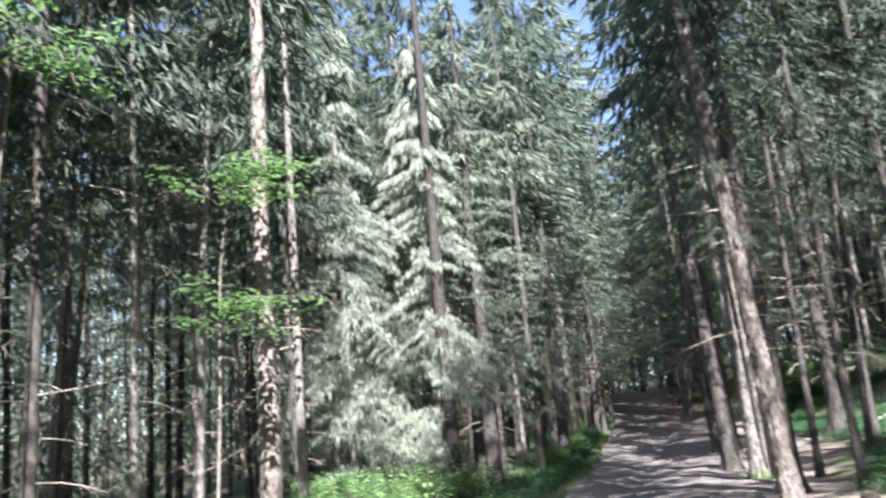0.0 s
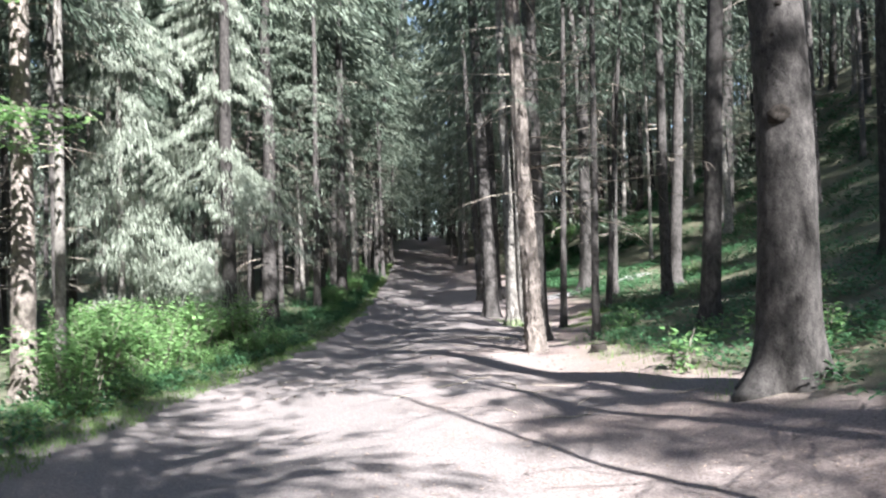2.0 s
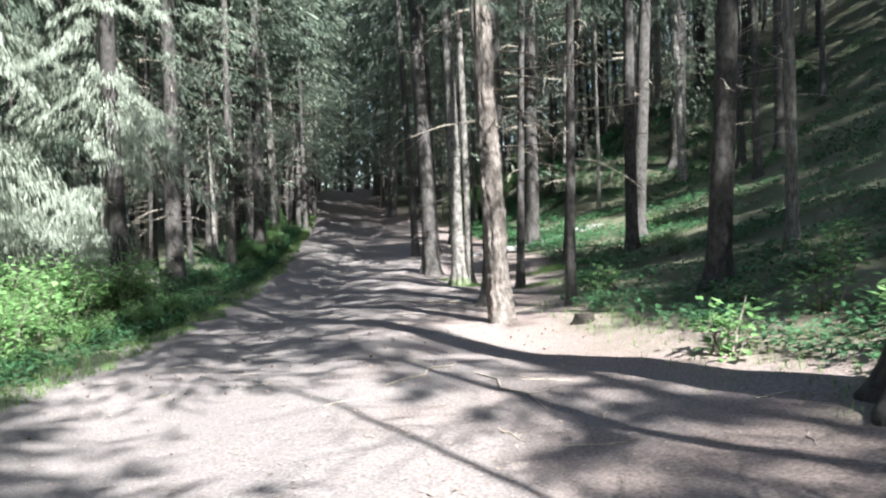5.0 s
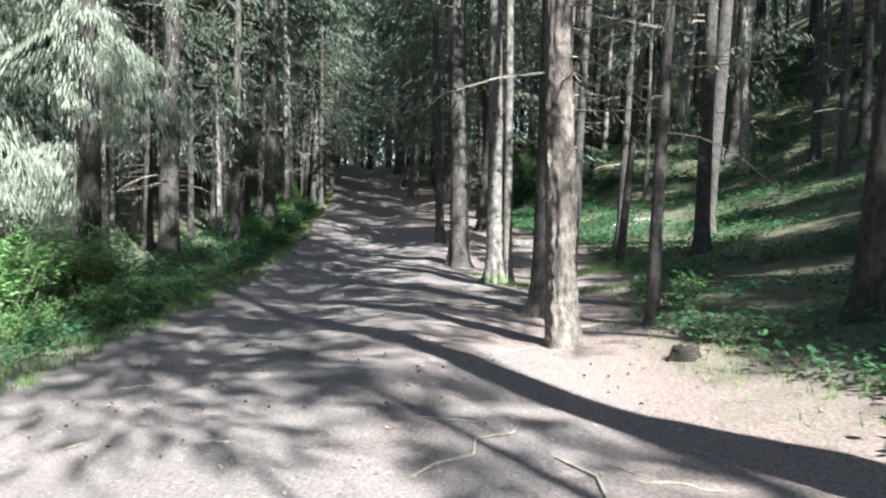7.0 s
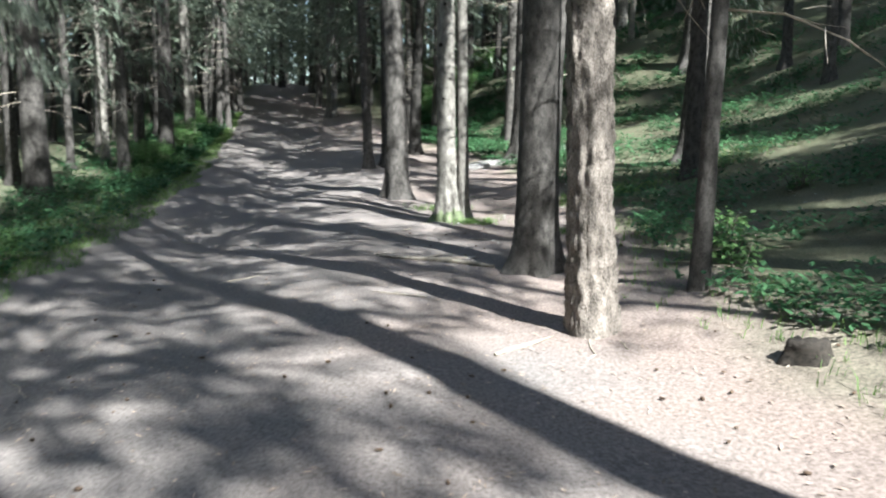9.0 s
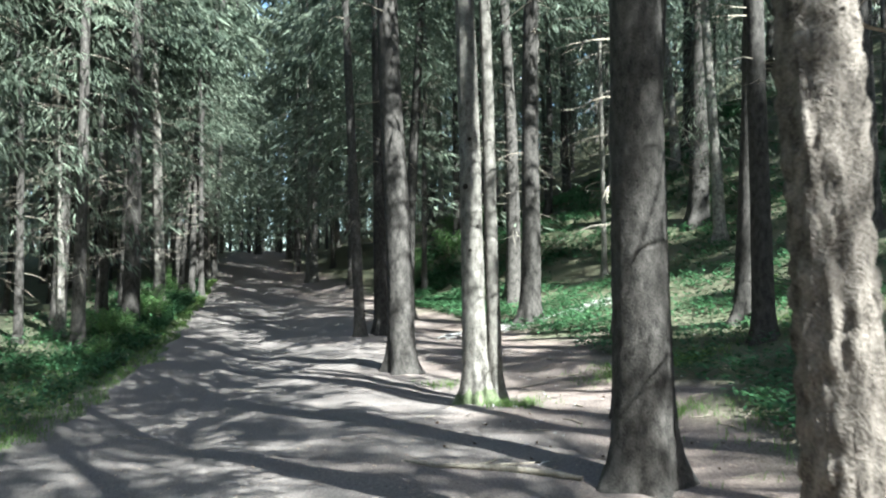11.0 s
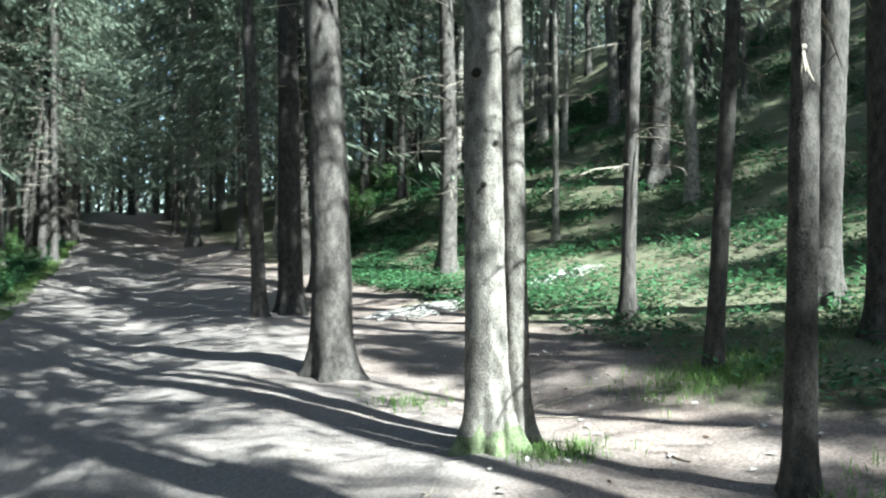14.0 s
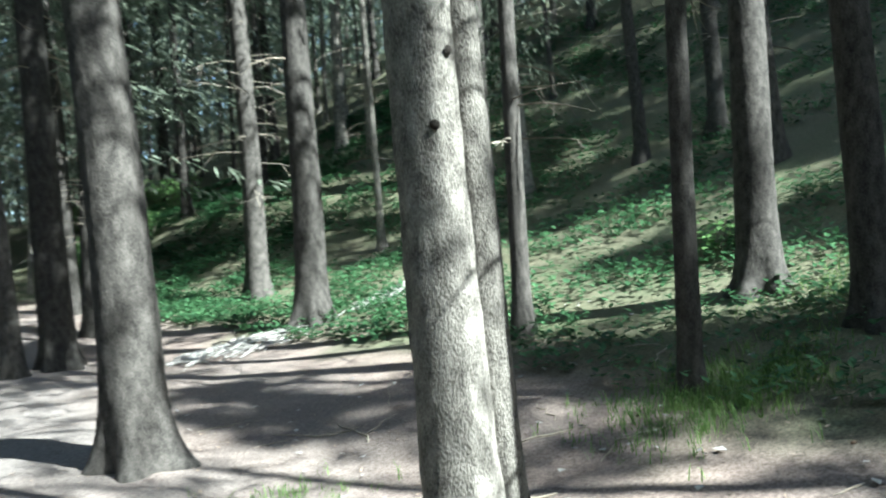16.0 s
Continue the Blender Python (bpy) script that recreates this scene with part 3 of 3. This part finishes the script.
rnd = random.Random(21)
for k in range(64):
    y = rnd.uniform(3.0, 14.6)
    x = -5.15 - rnd.random() ** 1.3 * 3.6
    if x < 0.8 - 0.64 * (y + 5.75):
        continue
    shrub(SHRUBS[k % 3], x, y, (0.35 + 0.3 * rnd.random() if x > -5.7 else rnd.choice((0.6, 0.85, 1.1, 1.35))), rnd.uniform(0, 360), "shrub", "bright green leafy shrub in the sun", "shrub", "shrubs by the path")
for k in range(22):
    y = rnd.uniform(23, 48)
    x = along(LEFT_EDGE, y) - rnd.uniform(0.5, 1.8)
    shrub(SHRUBS[k % 3], x, y, rnd.uniform(0.5, 0.85), rnd.uniform(0, 360), "shrub", "low green shrub under the spruces", "shrub", "shrubs along the far edge")
for k in range(16):
    x, y = rnd.uniform(0.5, 6), rnd.uniform(40, 56)
    shrub(SHRUBS[k % 3], x, y, rnd.uniform(0.7, 1.3), rnd.uniform(0, 360), "shrub", "fresh green shrub in a sunny gap", "shrub", "shrubs in the gap")
for x, y, s in ((2.95, 4.6, 1.2), (4.15, 3.3, 1.1), (4.35, 5.6, 1.3), (3.9, 6.6, 0.9), (3.05, 10.9, 1.0), (3.4, 11.6, 0.9), (2.9, 10.2, 0.7), (5.4, 7.4, 1.2), (6.3, 9.0, 1.0), (5.3, 13.5, 0.9), (6.6, 19.5, 1.2), (4.6, 4.2, 1.1)):
    shrub(PLANTS[int(x * 10) % 3], x, y, s, x * 90, "leafy_plant", "small green leafy plant on the forest floor", "plant", "plants on the forest floor")


def broadleaf_sapling(x, y, height, seed, tiers=(0.60, 0.63, 0.66, 0.93, 0.96, 0.98, 1.0)):
    """A slender sapling with flat sprays of fresh leaves."""
    rnd = random.Random(seed)
    e = tagged(tree_empty(x, y, (0, 0), 0, 1, "broadleaf_sapling"), "slender sapling with fresh green leaf sprays", "sapling")
    sv, sf, lv, lf = [], [], [], []
    tube(sv, sf, [(0, 0, -0.1), (0.1, 0.05, height * 0.4), (0.05, 0.2, height * 0.75), (0.25, 0.2, height)], [0.03, 0.022, 0.014, 0.005], 7)
    for z in tiers:
        for _ in range(3):
            a = rnd.uniform(-1.6, 1.6)
            way = Vector((math.cos(a), math.sin(a), 0.1))
            out = rnd.uniform(0.9, 1.7)
            p0 = Vector((0.1, 0.1, height * z))
            tube(sv, sf, [p0, p0 + way * out * 0.5 + Vector((0, 0, 0.12)), p0 + way * out], [0.009, 0.006, 0.002], 4)
            for _ in range(60):
                s = rnd.uniform(0.25, 1.05)
                p = p0 + way * out * s + Vector((rnd.uniform(-0.25, 0.25), rnd.uniform(-0.25, 0.25), rnd.uniform(-0.08, 0.12)))
                b = rnd.uniform(0, 6.283)
                leaf(lv, lf, p, Vector((math.cos(b), math.sin(b), -0.25)).normalized(), Vector((0, 0, 1)), rnd.uniform(0.09, 0.17), rnd.uniform(0.07, 0.11))
    part("foliage_stem", mesh_of("foliage_stem", sv, sf, TWIG_WOOD), e)["kind"] = "stuff"
    part("foliage", mesh_of("foliage", lv, lf, LEAVES), e)["kind"] = "stuff"


broadleaf_sapling(-7.0, 4.9, 6.6, 31)
broadleaf_sapling(-7.2, 0.8, 7.4, 33, (0.94, 0.97, 1.0))


def herb_carpet():
    """Low green plants over the slope and under the trees."""
    rnd = random.Random(41)
    verts, faces = [], []
    n = 0
    while n < 26000:
        x, y = 1.6 + 17 * rnd.random() ** 1.6, rnd.uniform(-4, 46)
        r = along(RIGHT_EDGE, y)
        if x < r + 0.15:
            continue
        if noise.noise((x * 0.55, y * 0.55, 12)) < rnd.uniform(-0.35, 0.35):
            continue
        n += 1
        z = gz(x, y)
        far = 1 + 0.03 * max(0, y - 16)
        for _ in range(4):
            a = rnd.uniform(0, 6.283)
            d = Vector((math.cos(a), math.sin(a), rnd.uniform(0.0, 0.6))).normalized()
            p = Vector((x + rnd.uniform(-0.1, 0.1), y + rnd.uniform(-0.1, 0.1), z + rnd.uniform(0.02, 0.17)))
            leaf(verts, faces, p, d, Vector((0, 0, 1)), rnd.uniform(0.06, 0.13) * far, rnd.uniform(0.03, 0.07) * far)
    for _ in range(11000):
        y = rnd.uniform(2, 46)
        x = along(LEFT_EDGE, y) - 0.1 - abs(rnd.gauss(0, 1.7))
        if noise.noise((x * 0.6, y * 0.6, 22)) < rnd.uniform(-0.5, 0.25):
            continue
        z = gz(x, y)
        far = 1 + 0.03 * max(0, y - 16)
        for _ in range(4):
            a = rnd.uniform(0, 6.283)
            d = Vector((math.cos(a), math.sin(a), rnd.uniform(0.0, 0.7))).normalized()
            p = Vector((x + rnd.uniform(-0.1, 0.1), y + rnd.uniform(-0.1, 0.1), z + rnd.uniform(0.02, 0.26)))
            leaf(verts, faces, p, d, Vector((0, 0, 1)), rnd.uniform(0.06, 0.14) * far, rnd.uniform(0.03, 0.07) * far)
    tagged(new("forest_herbs", mesh_of("forest_herbs", verts, faces, HERBS)), "low green herbs covering the wooded slope", "herbs", kind="stuff")


def verge_grass():
    rnd = random.Random(43)
    verts, faces = [], []
    spots = []
    for _ in range(14000):
        y = rnd.uniform(-3, 48)
        spots.append((along(LEFT_EDGE, y) - abs(rnd.gauss(0, 1.3)) + 0.3 + 0.4 * noise.noise((0, y * 0.8, 2)), y))
    for _ in range(420):
        y = rnd.uniform(2, 14)
        spots.append((along(RIGHT_EDGE, y) + rnd.gauss(0.2, 0.35), y))
    for cx, cy, s, k in ((3.6, 16.95, 0.45, 800), (1.3, 15.7, 0.2, 150), (0.75, 17.9, 0.25, 60), (2.6, 13.9, 0.3, 120), (5.8, 17.3, 0.6, 200)):
        spots += [(rnd.gauss(cx, s), rnd.gauss(cy, s * 0.7)) for _ in range(k)]
    for x, y in spots:
        z = gz(x, y)
        for _ in range(4):
            a = rnd.uniform(0, 6.283)
            h = rnd.uniform(0.04, 0.14) * (1 + 0.015 * max(0, y - 24))
            b = Vector((math.cos(a), math.sin(a), 0))
            s = Vector((-b.y, b.x, 0)) * rnd.uniform(0.002, 0.0045) * (1 + 0.04 * max(0, y - 20))
            p = Vector((x + rnd.uniform(-0.05, 0.05), y + rnd.uniform(-0.05, 0.05), z - 0.01))
            k = len(verts)
            m = p + Vector((0, 0, h * 0.6)) + b * h * 0.2
            verts += [tuple(p - s), tuple(p + s), tuple(m + s * 0.8), tuple(m - s * 0.8), tuple(p + Vector((0, 0, h * 0.95)) + b * h * rnd.uniform(0.3, 1.1))]
            faces += [(k, k + 1, k + 2, k + 3), (k + 3, k + 2, k + 4)]
    tagged(new("verge_grass", mesh_of("verge_grass", verts, faces, GRASS)), "short green grass along the edges of the path", "grass", kind="stuff")


herb_carpet()
verge_grass()


# ---------------------------------------------------------------- litter on the ground
def litter():
    rnd = random.Random(51)
    verts, faces = [], []
    for _ in range(17000):
        y = -4 + 28 * rnd.random() ** 1.2
        x = rnd.uniform(along(LEFT_EDGE, y), along(RIGHT_EDGE, y) + 1.5)
        if noise.noise((x * 0.6, y * 0.6, 33)) < rnd.uniform(-0.6, 0.3):
            continue
        a = rnd.uniform(0, 6.283)
        d, z = Vector((math.cos(a), math.sin(a), rnd.uniform(-0.1, 0.25))), gz(x, y) + 0.008
        leaf(verts, faces, Vector((x, y, z)), d, Vector((0, 0, 1)), rnd.uniform(0.02, 0.07), rnd.uniform(0.006, 0.025))
    tagged(new("needle_litter", mesh_of("needle_litter", verts, faces, CHIPS)), "dry needles and bark flakes on the path", "litter", kind="stuff")
    verts, faces = [], []
    for _ in range(190):
        x, y = rnd.uniform(0.4, 5.2), rnd.uniform(12.2, 21)
        a = rnd.uniform(0, 6.283)
        d = Vector((math.cos(a), math.sin(a), rnd.uniform(-0.1, 0.35)))
        leaf(verts, faces, Vector((x, y, gz(x, y) + 0.015)), d, Vector((rnd.uniform(-0.4, 0.4), 0, 1)).normalized(), rnd.uniform(0.04, 0.1), rnd.uniform(0.03, 0.06))
    tagged(new("fallen_leaves", mesh_of("fallen_leaves", verts, faces, BLEACHED_WOOD)), "pale dry fallen leaves on the forest floor", "leaves", kind="stuff")
    verts, faces = [], []
    for _ in range(110):
        cx = rnd.choice(((-2.8, 7.3), (-2.7, 8.1), (-2.6, 10.7), (-1.6, 6.0), (-2.2, 7.5), (0.5, 7.0), (2.0, 8.2), (1.5, 13.5), (2.5, 16)))
        x, y = rnd.gauss(cx[0], 0.9), rnd.gauss(cx[1], 1.2)
        z, a = gz(x, y) + 0.015, rnd.uniform(0, 6.283)
        d = Vector((math.cos(a), math.sin(a), 0)) * rnd.uniform(0.012, 0.03)
        p, q = Vector((x, y, z)), rnd.uniform(0.005, 0.01)
        d, q = d * 0.8, q * 1.2
        tube(verts, faces, [p - d, p - d * 0.4, p + d * 0.4, p + d], [q * 0.4, q, q * 0.9, q * 0.3], 6)
    tagged(new("fallen_cones", mesh_of("fallen_cones", verts, faces, CONES, True)), "dark spruce cones and crumbs strewn on the dirt", "cones", kind="stuff")


litter()


def stick(x, y, turn, length, thick, seed):
    rnd = random.Random(seed)
    verts, faces = [], []
    pts = []
    for k in range(6):
        s = k / 5 - 0.5
        px, py = s * length, 0.06 * length * rnd.uniform(-1, 1)
        c, sn = math.cos(turn), math.sin(turn)
        wx, wy = x + px * c - py * sn, y + px * sn + py * c
        pts.append((wx - x, wy - y, gz(wx, wy) - gz(x, y) + thick * 0.6))
    tube(verts, faces, pts, [thick * q for q in (0.7, 1, 0.95, 0.8, 0.6, 0.25)], 6)
    p = Vector(pts[3])
    tube(verts, faces, [p, p + Vector((0.1, 0.05, 0.01)) * length * 2 * 0.5, p + Vector((0.16, 0.12, 0.01)) * length], [thick * 0.5, thick * 0.35, thick * 0.15], 5)
    e = new("stick", mesh_of("stick", verts, faces, DEAD_WOOD, True))
    e.location = (x, y, gz(x, y))
    tagged(e, "dry fallen stick lying on the ground", "stick", "fallen sticks")


rnd = random.Random(61)
for k in range(46):
    y = rnd.uniform(1.5, 21)
    x = rnd.uniform(-3.6, 4.2) if k % 3 else rnd.uniform(1.0, 4.2)
    stick(x, y, rnd.uniform(0, 3.14), rnd.uniform(0.15, 0.7), rnd.uniform(0.004, 0.011), k)
for k in range(34):
    stick(rnd.uniform(1.4, 4.3), rnd.uniform(12.8, 19.5), rnd.uniform(0, 3.14), rnd.uniform(0.1, 0.45), rnd.uniform(0.005, 0.013), 200 + k)
stick(0.35, 12.3, 2.6, 1.5, 0.03, 99)
for x, y, turn, length, thick in ((0.24, 5.41, 1.05, 1.43, 0.012), (1.02, 4.32, -1.32, 1.85, 0.012), (-0.45, 4.26, 0.57, 0.45, 0.01), (1.42, 2.68, 0.06, 0.5, 0.01),
                                  (0.86, 2.94, -1.06, 0.38, 0.008), (-1.58, 5.96, -0.38, 0.24, 0.012), (0.73, 8.82, 0.68, 0.65, 0.018)):
    stick(x, y, turn, length, thick, int(abs(x) * 100))


def twig_heap(x, y, reach, count, seed):
    """A low heap of bleached thin branches."""
    rnd = random.Random(seed)
    verts, faces = [], []
    for _ in range(count):
        a, b, o = rnd.uniform(0, 6.283), rnd.gauss(0.6, 0.7), reach * rnd.random() ** 0.7
        px, py = o * math.cos(a), 0.6 * o * math.sin(a)
        half = rnd.uniform(0.08, 0.3)
        dx, dy = half * math.cos(b), half * math.sin(b)
        lift = rnd.uniform(0.01, 0.14) * (1 - 0.6 * o / reach)
        pts = [Vector((px + k * dx, py + k * dy, gz(x + px + k * dx, y + py + k * dy) - gz(x, y) + lift + 0.03 * (1 - k * k) * rnd.random())) for k in (-1, -0.3, 0.4, 1)]
        q = rnd.uniform(0.004, 0.01)
        tube(verts, faces, pts, [q, q, q * 0.8, q * 0.35], 4)
    e = new("twig_heap", mesh_of("twig_heap", verts, faces, BLEACHED_WOOD))
    e.location = (x, y, gz(x, y))
    tagged(e, "low heap of bleached grey fallen twigs", "twigs", "twig heaps", kind="stuff")


twig_heap(2.45, 24.4, 1.0, 260, 5)
twig_heap(5.1, 24.4, 0.9, 170, 6)


def stump(x, y):
    rnd = random.Random(71)
    e = tagged(new("tree_stump"), "low rotten mossy tree stump", "stump")
    e.location = (x, y, gz(x, y) - 0.02)
    e.scale = (1.15, 1.0, 0.9)
    verts, faces = [], []
    sides, rings = 22, 6
    for k in range(rings):
        z = -0.08 + 0.24 * k / (rings - 1)
        for i in range(sides):
            a = 2 * math.pi * i / sides
            q = 0.10 + 0.08 * math.exp(-max(z, 0) / 0.07) * (0.6 + 0.4 * math.cos(4 * a)) + 0.02 * noise.noise((math.cos(a) * 3, math.sin(a) * 3, z * 6))
            top = 0.07 * noise.noise((math.cos(a) * 2, math.sin(a) * 2, 4)) if k == rings - 1 else 0
            verts.append((q * math.cos(a), q * math.sin(a), z + top))
    for k in range(rings - 1):
        for i in range(sides):
            j = (i + 1) % sides
            faces.append((k * sides + i, k * sides + j, (k + 1) * sides + j, (k + 1) * sides + i))
    c = len(verts)
    verts.append((0, 0, 0.14))
    faces += [((rings - 1) * sides + i, (rings - 1) * sides + (i + 1) % sides, c) for i in range(sides)]
    part("stump_wood", mesh_of("stump_wood", verts, faces, KNOT, True), e)


stump(2.33, 8.02)
